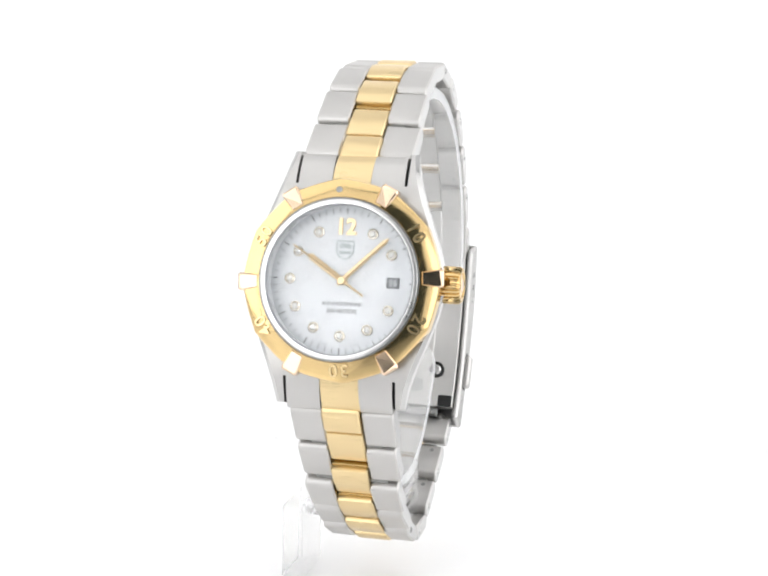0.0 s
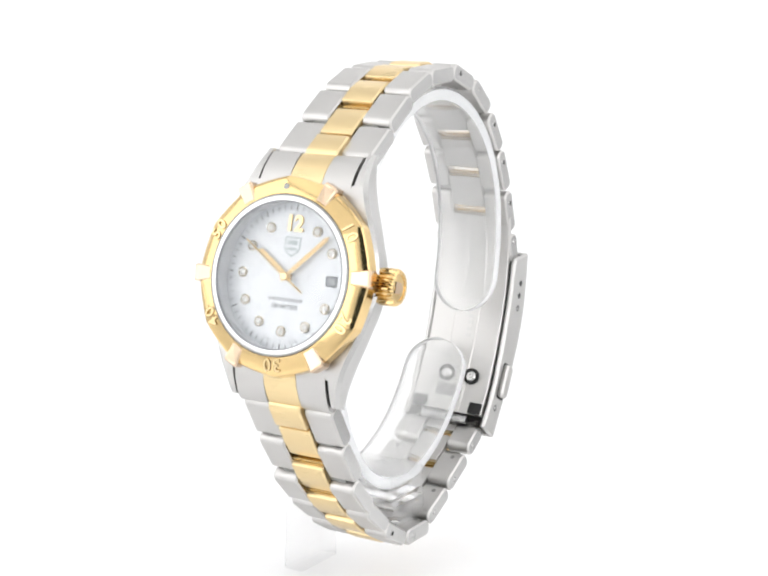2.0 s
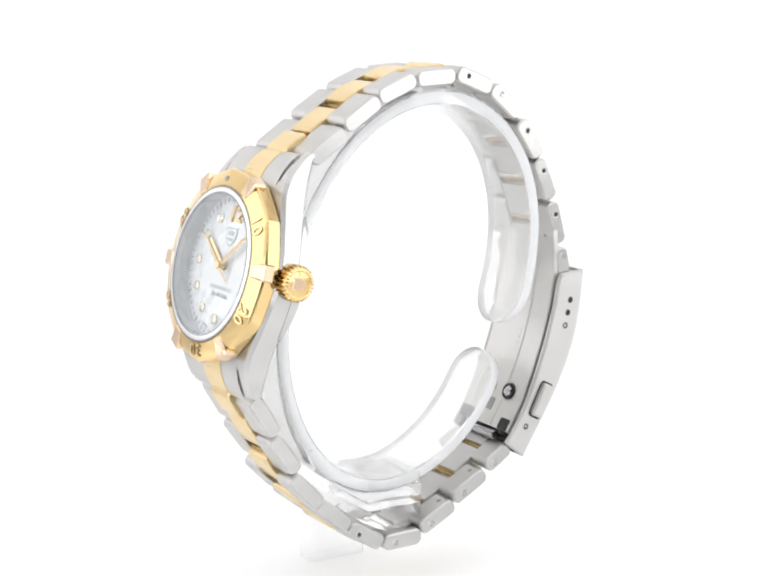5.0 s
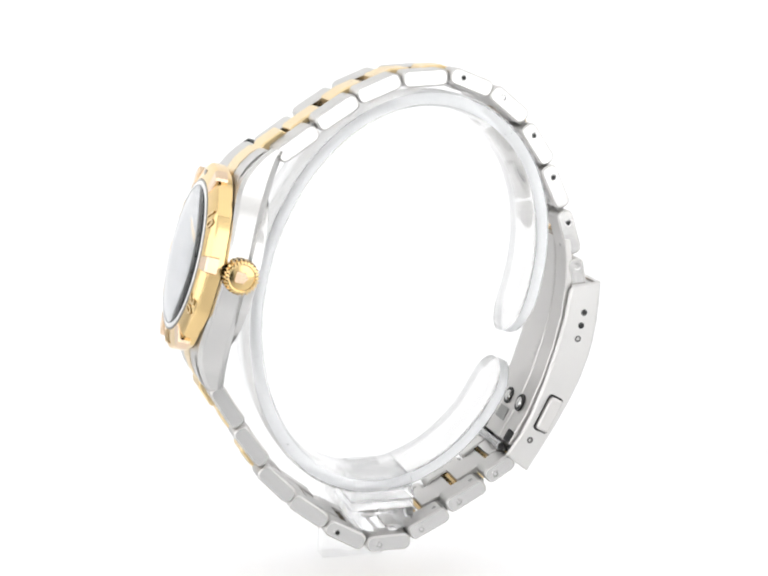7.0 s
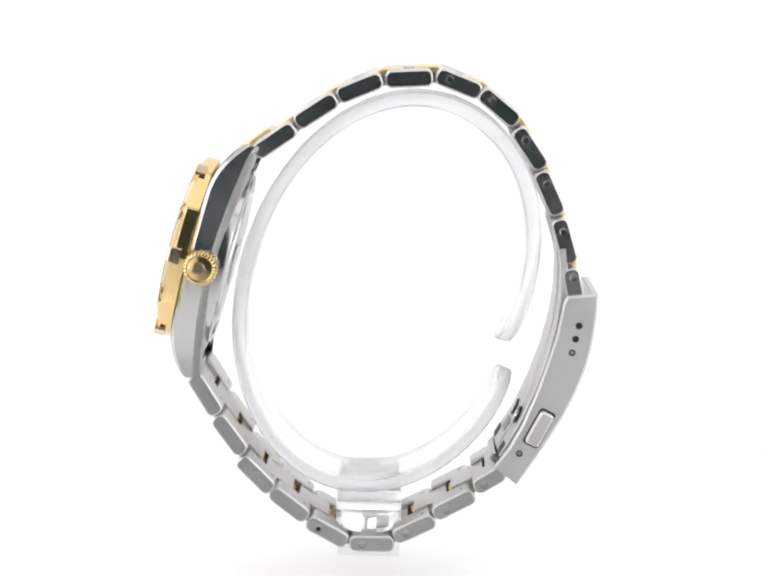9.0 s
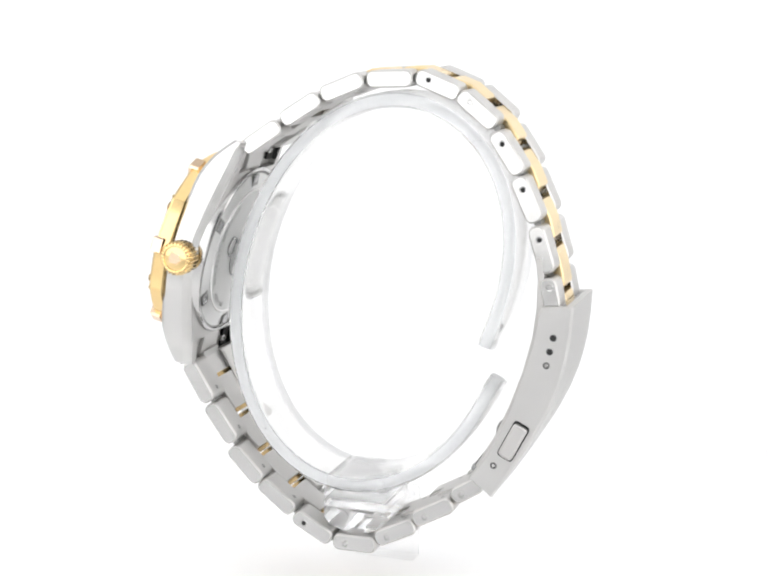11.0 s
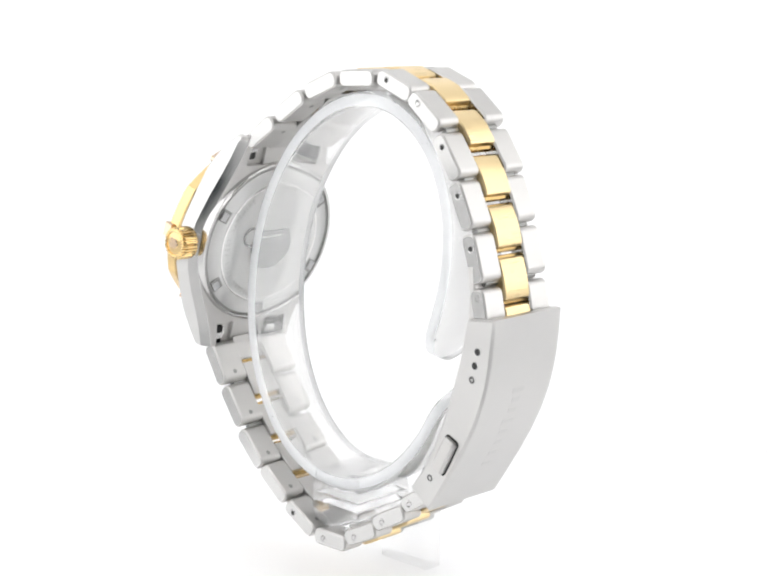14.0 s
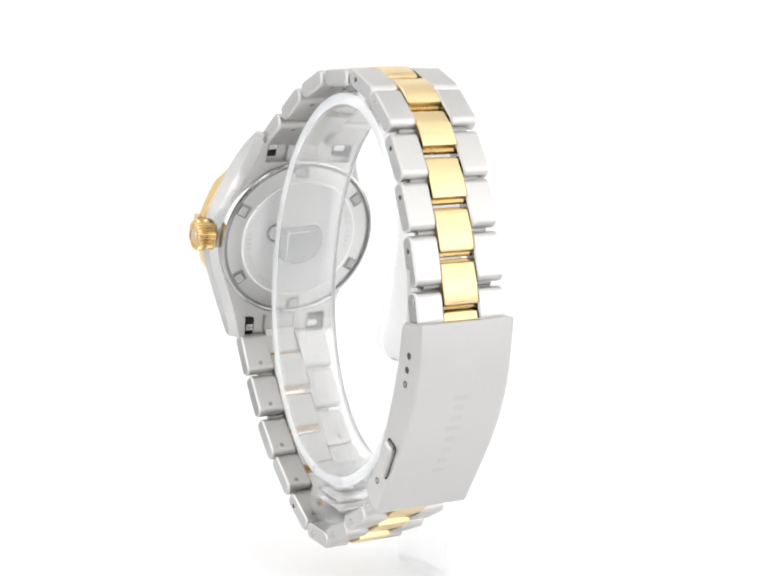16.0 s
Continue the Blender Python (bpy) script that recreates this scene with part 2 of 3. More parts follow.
def caseback():
    rear = DIAL @ Matrix.Translation((-0.95, 0.2, 0)) @ Matrix.Rotation(radians(-3.3), 4, "Z")
    flip = Matrix.Rotation(math.pi, 4, "Y")

    def spot(deg, r, h, spin=0.0):
        c = clock(deg) * r
        return rear @ Matrix.Translation((c.x, c.y, h)) @ Matrix.Rotation(radians(-spin), 4, "Z")

    bm = bmesh.new()
    lathe(bm, [(12.35, -4.2), (12.35, -5.35), (12.1, -5.45), (9.85, -5.72), (9.7, -5.86), (0.01, -5.95)], 96, rear)
    ob = part("caseback", bm, BACK, watch, "round screwed steel caseback with engraved ring")
    bm = bmesh.new()
    lathe(bm, [(12.4, -5.1), (12.5, -5.62), (12.75, -5.72), (13.0, -5.6), (13.1, -5.2), (13.1, -3.8)], 96, rear)
    part("rim", bm, POLISHED, ob, "polished steel rim")
    bm = bmesh.new()
    lathe(bm, [(12.1, -5.4), (12.1, -5.5), (12.4, -5.52), (12.4, -5.3)], 96, rear)
    part("groove", bm, MARK, ob, "dark line beside the rim")
    # raised edge of the middle disc
    bm = bmesh.new()
    lathe(bm, [(9.5, -5.85), (9.55, -5.93), (9.72, -5.93), (9.8, -5.7)], 96, rear)
    part("disc_edge", bm, PALE_STEEL, ob)
    # milled notches as raised plates: the dark L left uncovered is the wall's shade
    for k in range(6):
        m = spot(60 * k, 11.15, 0, 60 * k)
        bm = bmesh.new()
        slab(bm, rounded_rect(2.0, 1.75, 0.12, 2), -5.72, -5.35, m, 0.04)
        notch = part("notch", bm, MARK, ob)
        bm = bmesh.new()
        slab(bm, rounded_rect(1.45, 1.25, 0.08, 2), -5.78, -5.4, m @ Matrix.Translation((0.12, 0.16, 0)), 0.04)
        part("notch_floor", bm, TONED_STEEL, notch)
    # emblem: ball cut off flat above, dark reflection in its colour, with a ring at its side
    bm = bmesh.new()
    cut = [(3.9 * math.cos(radians(a)), 3.9 * math.sin(radians(a))) for a in range(-222, 43, 8)]
    slab(bm, cut, -6.03, -5.9, spot(180, 0.35, 0), 0.04)
    emblem = part("emblem", bm, TONED_STEEL, ob, "round emblem without lettering, toned dark for its dark reflection")
    # two thin pale raised strips across the emblem
    for x, y, w, h in ((1.9, -0.5, 0.2, 4.6), (0.2, 1.55, 3.9, 0.2)):
        bm = bmesh.new()
        slab(bm, [(x - w / 2, y - h / 2), (x + w / 2, y - h / 2), (x + w / 2, y + h / 2), (x - w / 2, y + h / 2)], -6.08, -5.98, spot(180, 0.35, 0), 0.03)
        part("thin_line", bm, PALE_STEEL, emblem, smooth=0)
    bm = bmesh.new()
    lathe(bm, [(1.25, -5.9), (1.25, -6.02), (1.6, -6.02), (1.6, -5.9)], 32, spot(70, 4.3, 0))
    part("engraved_ring", bm, TONED_STEEL, emblem)
    def arc(text, mid, r, size):
        for i, ch in enumerate(text):
            if ch == " ":
                continue
            b = bmesh.new()
            a = mid - (i - (len(text) - 1) / 2) * size * 0.72 / r * 57.3
            letters(b, ch, size, 0.02, spot(a, r, -5.9, a) @ flip)
            part("engraved_letter", b, ENGRAVED, ob, smooth=0)

    arc("1000 FEET", 100, 8.6, 1.1)
    arc("METERS", 145, 8.6, 1.1)
    arc("SAPPHIRE", 50, 8.6, 1.1)
    arc("SINCE 1860", -80, 8.6, 1.1)


caseback()


def bezel():
    spin = -3.5

    def twelve(w, r):
        if r < 12.4:
            return r
        a = (w + math.radians(spin)) % (math.pi / 6) - math.pi / 12
        return r * (0.955 / math.cos(a) * 0.6 + 0.4 * 1.0)

    bm = bmesh.new()
    lathe(bm, [(10.75, 0.3), (10.75, 2.35), (10.95, 2.55), (12.95, 2.1), (13.5, 1.75), (13.65, 1.45), (13.65, -0.2), (13.2, -0.37), (10.75, -0.37)], 192, DIAL, twelve)
    ob = part("bezel", bm, GOLD, watch, "twelve-sided polished gold bezel with raised studs", smooth=25)
    for k in range(6):
        ang = 30 + 60 * k + spin
        m = on_dial(ang, 12.35, 0, ang)
        bm = bmesh.new()
        # stud: wedge that narrows towards the dial, roof-shaped on top
        low = [(-0.9, -1.3), (0.9, -1.3), (1.2, 1.25), (1.0, 1.6), (-1.0, 1.6), (-1.2, 1.25)]
        rings = []
        for h, s in ((0.6, 1.0), (2.4, 1.0), (2.62, 0.84)):
            rings.append([bm.verts.new(m @ Vector((x * s, y * s, h - (0.35 if y > 1 and h > 2 else 0)))) for x, y in low])
        for a, b in zip(rings, rings[1:]):
            for i in range(6):
                bm.faces.new((a[i], a[(i + 1) % 6], b[(i + 1) % 6], b[i]))
        bm.faces.new(rings[0][::-1])
        bm.faces.new(rings[-1])
        part("stud", bm, GOLD_RIM, ob, "rose-toned faceted stud", smooth=0)
    for k, txt in ((1, "10"), (2, "20"), (3, "30"), (4, "40"), (5, "50")):
        ang = 60 * k + spin
        m = on_dial(ang, 11.88, 2.40, ang) @ Matrix.Rotation(radians(-12.7), 4, "X")
        bm = bmesh.new()
        letters(bm, txt, 2.5, 0.03, m, 1.2, 0.06)
        part("numeral_edge", bm, GOLD_SHADE, ob, "dark gold edge for the shading round a numeral", smooth=0)
        bm = bmesh.new()
        letters(bm, txt, 2.5, 0.06, m, 1.2, 0.02)
        part("numeral", bm, GOLD_BRUSHED, ob, "raised satin gold minute numeral", smooth=0)
    bm = bmesh.new()
    disc_solid(bm, 0.45, 2.2, 2.42, 20, on_dial(spin, 11.9, 0), 0.06)
    part("pip", bm, MARK, ob, "round silver pip at twelve")
    bm = bmesh.new()
    lathe(bm, [(9.9, 0.0), (9.97, 2.3), (10.4, 2.3), (10.4, -0.1)], 96, DIAL)
    part("dial_rim", bm, PEARL, watch, "white sloping rim round the dial")
    # steel ring between bezel and crystal
    bm = bmesh.new()
    lathe(bm, [(9.93, 2.2), (9.93, 2.62), (10.05, 2.74), (10.5, 2.74), (10.72, 2.6), (10.72, -0.2)], 96, DIAL)
    part("inner_ring", bm, PALE_STEEL, watch, "pale polished steel ring round the crystal")
    bm = bmesh.new()
    lathe(bm, [(10.62, 2.3), (10.62, 2.68), (10.86, 2.62), (10.86, 2.3)], 96, DIAL)
    part("seam", bm, MARK, watch, "thin dark seam between bezel and crystal ring")
    bm = bmesh.new()
    lathe(bm, [(9.86, 2.3), (9.86, 2.73), (10.04, 2.79), (10.06, 2.3)], 96, DIAL)
    part("gasket", bm, SOFT_INK, watch, "thin grey gasket round the crystal")


bezel()


def dial():
    bm = bmesh.new()
    disc_solid(bm, 10.3, -0.3, 0.0, 96, DIAL)
    ob = part("dial", bm, PEARL, watch, "white mother-of-pearl dial")
    # sloping rim with the minute track
    for k in range(60):
        bm = bmesh.new()
        slab(bm, [(-0.05, -0.32), (0.05, -0.32), (0.05, 0.32), (-0.05, 0.32)] if k % 5 else [(-0.09, -0.4), (0.09, -0.4), (0.09, 0.4), (-0.09, 0.4)], 0.004, 0.03, on_dial(6 * k, 9.3, 0, 6 * k))
        part("minute_mark", bm, INK, ob, smooth=0)
    for hour in (1, 2, 4, 5, 6, 7, 8, 9, 10, 11):
        m = on_dial(30 * hour, 7.33, 0, 30 * hour)
        bm = bmesh.new()
        lathe(bm, [(0.38, 0.0), (0.72, 0.0), (0.72, 0.22), (0.55, 0.34), (0.38, 0.25)], 20, m)
        setting = part("gem_setting", bm, SILVER, ob, "round pale metal setting")
        bm = bmesh.new()
        rings = lathe(bm, [(0.12, 0.03), (0.5, 0.22), (0.28, 0.40)], 8, m)
        bm.faces.new([q[-1] for q in rings])
        bm.faces.new([q[0] for q in rings][::-1])
        part("gem", bm, GEM, setting, "small brilliant-cut clear gem", smooth=0)
    bm = bmesh.new()
    letters(bm, "12", 2.9, 0.12, on_dial(0, 7.1, 0.14), 1.0, 0.09)
    part("numeral", bm, PALE, ob, "applied gold numeral twelve", smooth=0)
    # plain shield, no lettering
    m = on_dial(0, 4.1, 0)
    for sc, h, mat in ((1.0, 0.05, LOGO), (0.84, 0.065, PEARL)):
        bm = bmesh.new()
        slab(bm, [(x * sc, y * sc) for x, y in ((-1.25, 1.3), (1.25, 1.3), (1.25, -0.3), (0.8, -0.95), (0, -1.4), (-0.8, -0.95), (-1.25, -0.3))], 0.0, h, m)
        part("shield", bm, mat, ob, "small printed shield", smooth=0)
    for y, w, hh in ((0.52, 1.5, 0.62), (-0.35, 1.55, 0.42)):
        bm = bmesh.new()
        slab(bm, [(-w / 2, y - hh / 2), (w / 2, y - hh / 2), (w / 2, y + hh / 2), (-w / 2, y + hh / 2)], 0.0, 0.08, m)
        part("print_bar", bm, LOGO, ob, smooth=0)
    bm = bmesh.new()
    for i in range(9):
        x = (i - 4) * 0.62
        slab(bm, [(x - 0.23, -0.24), (x + 0.23, -0.24), (x + 0.23, 0.24), (x - 0.23, 0.24)], 0.0, 0.02, on_dial(180, 3.05, 0, 0))
    part("print_bar", bm, SOFT_INK, ob, "row of grey printed bars", smooth=0)
    bm = bmesh.new()
    letters(bm, "300 METERS", 0.8, 0.012, on_dial(180, 4.05, 0.012), 1.0, 0.012)
    part("printing", bm, INK, ob, smooth=0)
    for ang, txt in ((194, "SWISS"), (166, "MADE")):
        bm = bmesh.new()
        letters(bm, txt, 0.5, 0.012, on_dial(ang, 8.7, 0.012, ang - 180))
        part("printing", bm, SOFT_INK, ob, smooth=0)
    # date window
    m = on_dial(90, 6.75, 0)
    bm = bmesh.new()
    slab(bm, rounded_rect(1.75, 1.45, 0.12, 2), 0.0, 0.05, m, 0.02)
    win = part("date_window", bm, INK, ob, "dark framed date window")
    bm = bmesh.new()
    slab(bm, rounded_rect(1.5, 1.2, 0.08, 2), 0.0, 0.062, m, 0.01)
    part("date_disc", bm, INK, win)
    bm = bmesh.new()
    letters(bm, "26", 1.15, 0.012, on_dial(90, 6.75, 0.075))
    part("date_number", bm, PEARL, win, smooth=0)


dial()


def watch_hand(name, deg, length, tail, w0, w1, h, mat, label):
    m = on_dial(deg, 0, 0, deg)
    bm = bmesh.new()
    rows = [(-tail, w0 * 0.7), (0, w0), (length * 0.45, w1), (length * 0.93, w1 * 0.95), (length, 0.12)]
    left, right, ridge = [], [], []
    for y, w in rows:
        left.append(bm.verts.new(m @ Vector((-w / 2, y, h))))
        right.append(bm.verts.new(m @ Vector((w / 2, y, h))))
        ridge.append(bm.verts.new(m @ Vector((0, y, h + 0.16))))
    for i in range(len(rows) - 1):
        bm.faces.new((left[i], left[i + 1], ridge[i + 1], ridge[i]))
        bm.faces.new((ridge[i], ridge[i + 1], right[i + 1], right[i]))
        bm.faces.new((right[i], right[i + 1], left[i + 1], left[i]))
    part(name, bm, mat, watch, label, smooth=0)


watch_hand("hour_pointer", 304, 5.9, 0.8, 0.75, 0.85, 0.5, PALE, "gold hour pointer with ridge")
watch_hand("minute_pointer", 46, 8.3, 0.8, 0.6, 0.66, 0.75, PALE, "gold minute pointer with ridge")
watch_hand("second_pointer", 303, 8.2, 3.6, 0.34, 0.26, 1.0, PALE, "thin gold second pointer with long tail")
bm = bmesh.new()
disc_solid(bm, 0.55, 0.0, 1.3, 20, DIAL, 0.1)
part("centre_cap", bm, PALE, watch)

bm = bmesh.new()
rings = lathe(bm, [(9.9, 2.2), (9.9, 2.76), (9.7, 2.85), (7.0, 2.98), (3.5, 3.05), (0.6, 3.07)], 64, DIAL)
bm.faces.new([q[-1] for q in rings])
rings2 = lathe(bm, [(9.9, 2.2), (0.6, 2.2)], 64, DIAL)
bm.faces.new([q[-1] for q in rings2][::-1])
bmesh.ops.remove_doubles(bm, verts=bm.verts, dist=0.0005)
glass = part("crystal", bm, CRYSTAL, watch, "clear slightly domed watch crystal")
glass.visible_shadow = False


def crown():
    # own space: z out of the case towards 3
    m = DIAL @ Matrix.Translation((11.6, 0.3, -2.6)) @ Matrix.Rotation(radians(90), 4, "Y")
    bm = bmesh.new()
    teeth = 26

    def knurl(w, r):
        if r < 2.2:
            return r
        a = (w * teeth / (2 * math.pi)) % 1.0
        return r - 0.24 * (1 if a < 0.42 else 0)

    rings = lathe(bm, [(1.6, 0.0), (1.6, 1.0), (2.25, 1.1), (2.48, 1.35), (2.48, 3.6), (2.25, 3.95), (1.9, 4.02), (1.75, 4.0), (1.7, 3.85), (1.0, 3.92), (0.02, 3.95)], 104, m, knurl)
    bm.faces.new([q[0] for q in rings][::-1])
    ob = part("crown", bm, GOLD, watch, "knurled gold winding crown with domed end", smooth=28)
    bm = bmesh.new()
    slab(bm, [(x * 0.8, y * 0.8) for x, y in ((-1.0, 1.2), (1.0, 1.2), (1.0, -0.4), (0, -1.2), (-1.0, -0.4))], 3.8, 4.02, m @ Matrix.Rotation(radians(90), 4, "Z"), 0.06)
    part("shield", bm, GOLD_RIM, ob, "small plain shield in relief", smooth=0)
    bm = bmesh.new()
    slab(bm, rounded_rect(3.6, 4.4, 1.2, 3), -0.4, 0.9, m, 0.15)
    part("crown_guard", bm, BRUSHED, watch)


crown()

# ---------------------------------------------------------------- bracelet
# links from the upper lugs over the top to the clasp, then from the clasp to the lower lugs:
# place (y, z) of the middle, direction of travel, half width of the link, shift sideways
LINKS = [
    (-13.32, -23.42, 34.9, 7.65, -0.25), (-7.60, -19.20, 33.4, 7.40, -0.45), (-1.54, -15.87, 22.9, 7.15, -0.62), (5.33, -14.46, 3.4, 6.95, -0.75),
    (12.30, -15.04, -20.6, 6.90, -0.93), (18.07, -18.21, -38.6, 6.80, -0.69), (22.57, -23.92, -55.1, 6.75, -0.39), (25.54, -30.13, -64.6, 6.75, -0.17),
    (27.94, -36.93, -72.6, 6.75, -0.08), (29.47, -43.42, -77.1, 6.75, 0.10)]
LINKS_LOW = [
    (18.35, -72.59, -147.3, 6.60, 0.00), (13.30, -76.53, -150.9, 6.55, -0.22), (7.57, -80.43, -153.3, 6.50, -0.33), (1.34, -82.91, -179.4, 6.50, -0.34),
    (-5.27, -81.21, 151.2, 6.50, -0.32), (-10.92, -77.05, 142.7, 6.60, -0.15), (-15.81, -72.49, 134.8, 6.80, 0.02), (-19.61, -66.44, 126.3, 7.00, 0.20),
    (-23.12, -60.41, 121.8, 7.25, 0.30)]
GOLD_HALF = 2.62


def along(link, s, n):
    """The point s along and n outward of a link, in the y-z plane."""
    y, z, a = link[:3]
    c, d = math.cos(radians(a)), math.sin(radians(a))
    return (y + s * c - n * d, z + s * d + n * c)


def outer_link(link, length, holes, hollow=False, pin_at=-1.4):
    outline = [along(link, s, n) for s, n in rounded_rect(length, 2.45, 1.0, 6)]
    for side in (1, -1):
        bm = bmesh.new()
        x0, x1 = side * (GOLD_HALF + 0.06) + link[4], side * link[3] + link[4]
        prism(bm, outline, x0, x1, 0.24, 1)
        ob = part("outer_link", bm, BRUSHED, watch, smooth=30)
        ob.data.materials.append(POLISHED)
        if holes and side > 0:
            y, z = along(link, pin_at, 0.15)
            m = Matrix.Translation((x1, y, z)) @ Matrix.Rotation(radians(90), 4, "Y")
            bm = bmesh.new()
            lathe(bm, [(0.34, -0.02), (0.36, 0.05), (0.52, 0.06), (0.58, -0.02)], 20, m)
            pin = part("pin_collar", bm, POLISHED, ob)
            bm = bmesh.new()
            disc_solid(bm, 0.40, -0.3, 0.03, 16, m)
            part("pin_hole", bm, DARK, ob)
            if not hollow:
                bm = bmesh.new()
                disc_solid(bm, 0.31, -0.3, 0.06, 14, m, 0.03)
                part("pin", bm, POLISHED, ob)
        # small hole on the inner face
        y, z = along(link, math.copysign(1.9, -pin_at), -1.2)
        m = Matrix.Translation((side * 4.9 + link[4], y, z)) @ Matrix.Rotation(radians(link[2]), 4, "X") @ Matrix.Rotation(math.pi, 4, "X")
        bm = bmesh.new()
        disc_solid(bm, 0.36, -0.1, 0.04, 14, m)
        part("inner_hole", bm, MARK, ob)


def centre_link(a, b, la=2.85, lb=2.85, pin=5.2):
    """The middle piece that bridges the joint of links a and b: steel core, gold cap."""
    ea, eb = along(a, 3.3, 0), along(b, -3.3, 0)
    j = ((ea[0] + eb[0]) / 2, (ea[1] + eb[1]) / 2)
    ja, jb = (j[0], j[1], a[2]), (j[0], j[1], b[2])
    mid = (j[0], j[1], (a[2] + ((b[2] - a[2] + 180) % 360 - 180) / 2))
    xs = (a[4] + b[4]) / 2

    def bent(l0, l1, lo, hi, r):
        out = [along(ja, -l0, lo), along(ja, -l0, hi - r), along(ja, -l0 + 0.3 * r, hi - 0.3 * r), along(ja, -l0 + r, hi)]
        out += [along(mid, 0, hi + 0.03)]
        out += [along(jb, l1 - r, hi), along(jb, l1 - 0.3 * r, hi - 0.3 * r), along(jb, l1, hi - r), along(jb, l1, lo), along(mid, 0, lo)]
        return out

    bm = bmesh.new()
    prism(bm, bent(la - 0.12 if la > 2 else la + 0.4, lb - 0.12 if lb > 2 else lb + 0.4, -1.12, -0.1, 0.2), xs - GOLD_HALF, xs + GOLD_HALF, 0.1)
    ob = part("centre_link", bm, BRUSHED, watch, "steel inner side of a centre link", smooth=25)
    bm = bmesh.new()
    prism(bm, bent(la, lb, -0.12, 1.28, 0.55), xs - GOLD_HALF, xs + GOLD_HALF, 0.2)
    part("gold_cap", bm, GOLD_BRUSHED, ob, "satin gold cap", smooth=25)
    # tails closing the gap between caps; its brown shade is in their colour
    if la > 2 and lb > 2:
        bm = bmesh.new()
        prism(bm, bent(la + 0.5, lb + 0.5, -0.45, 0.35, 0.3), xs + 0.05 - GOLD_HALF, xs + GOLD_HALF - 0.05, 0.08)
        part("gold_tail", bm, GOLD_SHADE, ob, "gold ends under the next cap, toned dark for gap shade", smooth=25)
    bm = bmesh.new()
    m = Matrix.Translation((xs, j[0], j[1])) @ Matrix.Rotation(radians(90), 4, "Y")
    disc_solid(bm, 0.5, -pin, pin, 16, m)
    part("joint_pin", bm, MARK, ob)


for i, lk in enumerate(LINKS):
    outer_link(lk, 6.72 if i < 9 else 5.4, i >= 4, i in (4, 6, 7, 8))
for i, lk in enumerate(LINKS_LOW):
    outer_link(lk, 6.72 if i else 5.0, i < 5, i == 4, 1.4 if i else 0.95)
for row in (LINKS, LINKS_LOW):
    for a, b in zip(row, row[1:]):
        centre_link(a, b)


def end_link(e):
    """The fixed piece between the lugs: e is 1 above, -1 below."""
    prof = [(11.0, -0.55), (13.0, -0.85), (14.6, -1.5), (16.0, -2.4), (17.0, -3.3), (17.3, -4.0), (17.0, -4.6), (15.5, -4.3), (11.0, -4.3)]
    for side in (1, -1):
        bm = bmesh.new()
        rows = []
        x0, x1 = GOLD_HALF + 0.06, 7.3
        for x in (x0, x1):
            rows.append([bm.verts.new(DIAL @ Vector((side * x + 0.09 * (h + 0.6), e * u, h))) for u, h in prof])
        n = len(prof)
        for i in range(n):
            bm.faces.new((rows[0][i], rows[0][(i + 1) % n], rows[1][(i + 1) % n], rows[1][i]))
        bm.faces.new(rows[0])
        bm.faces.new(rows[1][::-1])
        part("end_link", bm, BRUSHED, watch, smooth=30)
    bm = bmesh.new()
    slab(bm, [(-GOLD_HALF, e * 11.0), (GOLD_HALF, e * 11.0), (GOLD_HALF, e * 16.3), (-GOLD_HALF, e * 16.3)], -4.9, -3.6, DIAL, 0.1)
    part("end_link", bm, BRUSHED, watch, "steel underside of the end link", smooth=30)
    bm = bmesh.new()
    rows = []
    for side in (1, -1):
        # shaded slot drawn as a near-black plate, not sunk
        b = bmesh.new()
        slab(b, rounded_rect(2.4, 3.0, 0.3, 3), -4.72, -4.0, DIAL @ Matrix.Translation((side * 6.0 - 0.35, e * 15.3, 0)))
        slot = part("bar_slot", b, DARK, watch, "dark plate for the shaded slot beside the lug")
        b = bmesh.new()
        slab(b, rounded_rect(1.5, 1.1, 0.2, 2), -4.95, -4.1, DIAL @ Matrix.Translation((side * 5.5 - 0.35, e * 15.4, 0)), 0.1)
        part("bar_end", b, POLISHED, slot)
    cap = prof[:6] + [(16.6, -4.2), (15.0, -3.0), (13.0, -2.2), (11.0, -2.0)]
    for x in (-GOLD_HALF, GOLD_HALF):
        rows.append([bm.verts.new(DIAL @ Vector((x, e * u, h + 0.08))) for u, h in cap])
    n = len(cap)
    for i in range(n):
        bm.faces.new((rows[0][i], rows[0][(i + 1) % n], rows[1][(i + 1) % n], rows[1][i]))
    bm.faces.new(rows[0])
    bm.faces.new(rows[1][::-1])
    ob = part("end_link", bm, GOLD_BRUSHED, watch, "gold middle of the end link", smooth=30)


end_link(1)
end_link(-1)
# first and last gold pieces, bridging end link and bracelet
centre_link(LINKS[-1], (30.75, -49.97, -80.0, 0, 0.4), 3.15, 1.2)
centre_link((23.46, -68.51, -140.0, 0, 0.3), LINKS_LOW[0], 1.2, 3.15)
top_stub = (*(DIAL @ Vector((0, 15.0, -3.3))).yz, 49.0, 0)
centre_link((top_stub[0], top_stub[1], 49.0, 0, 0.27), LINKS[0], 0.9, 3.15, 2.5)
low_stub = (*(DIAL @ Vector((0, -15.0, -3.3))).yz, 98.0, 0)
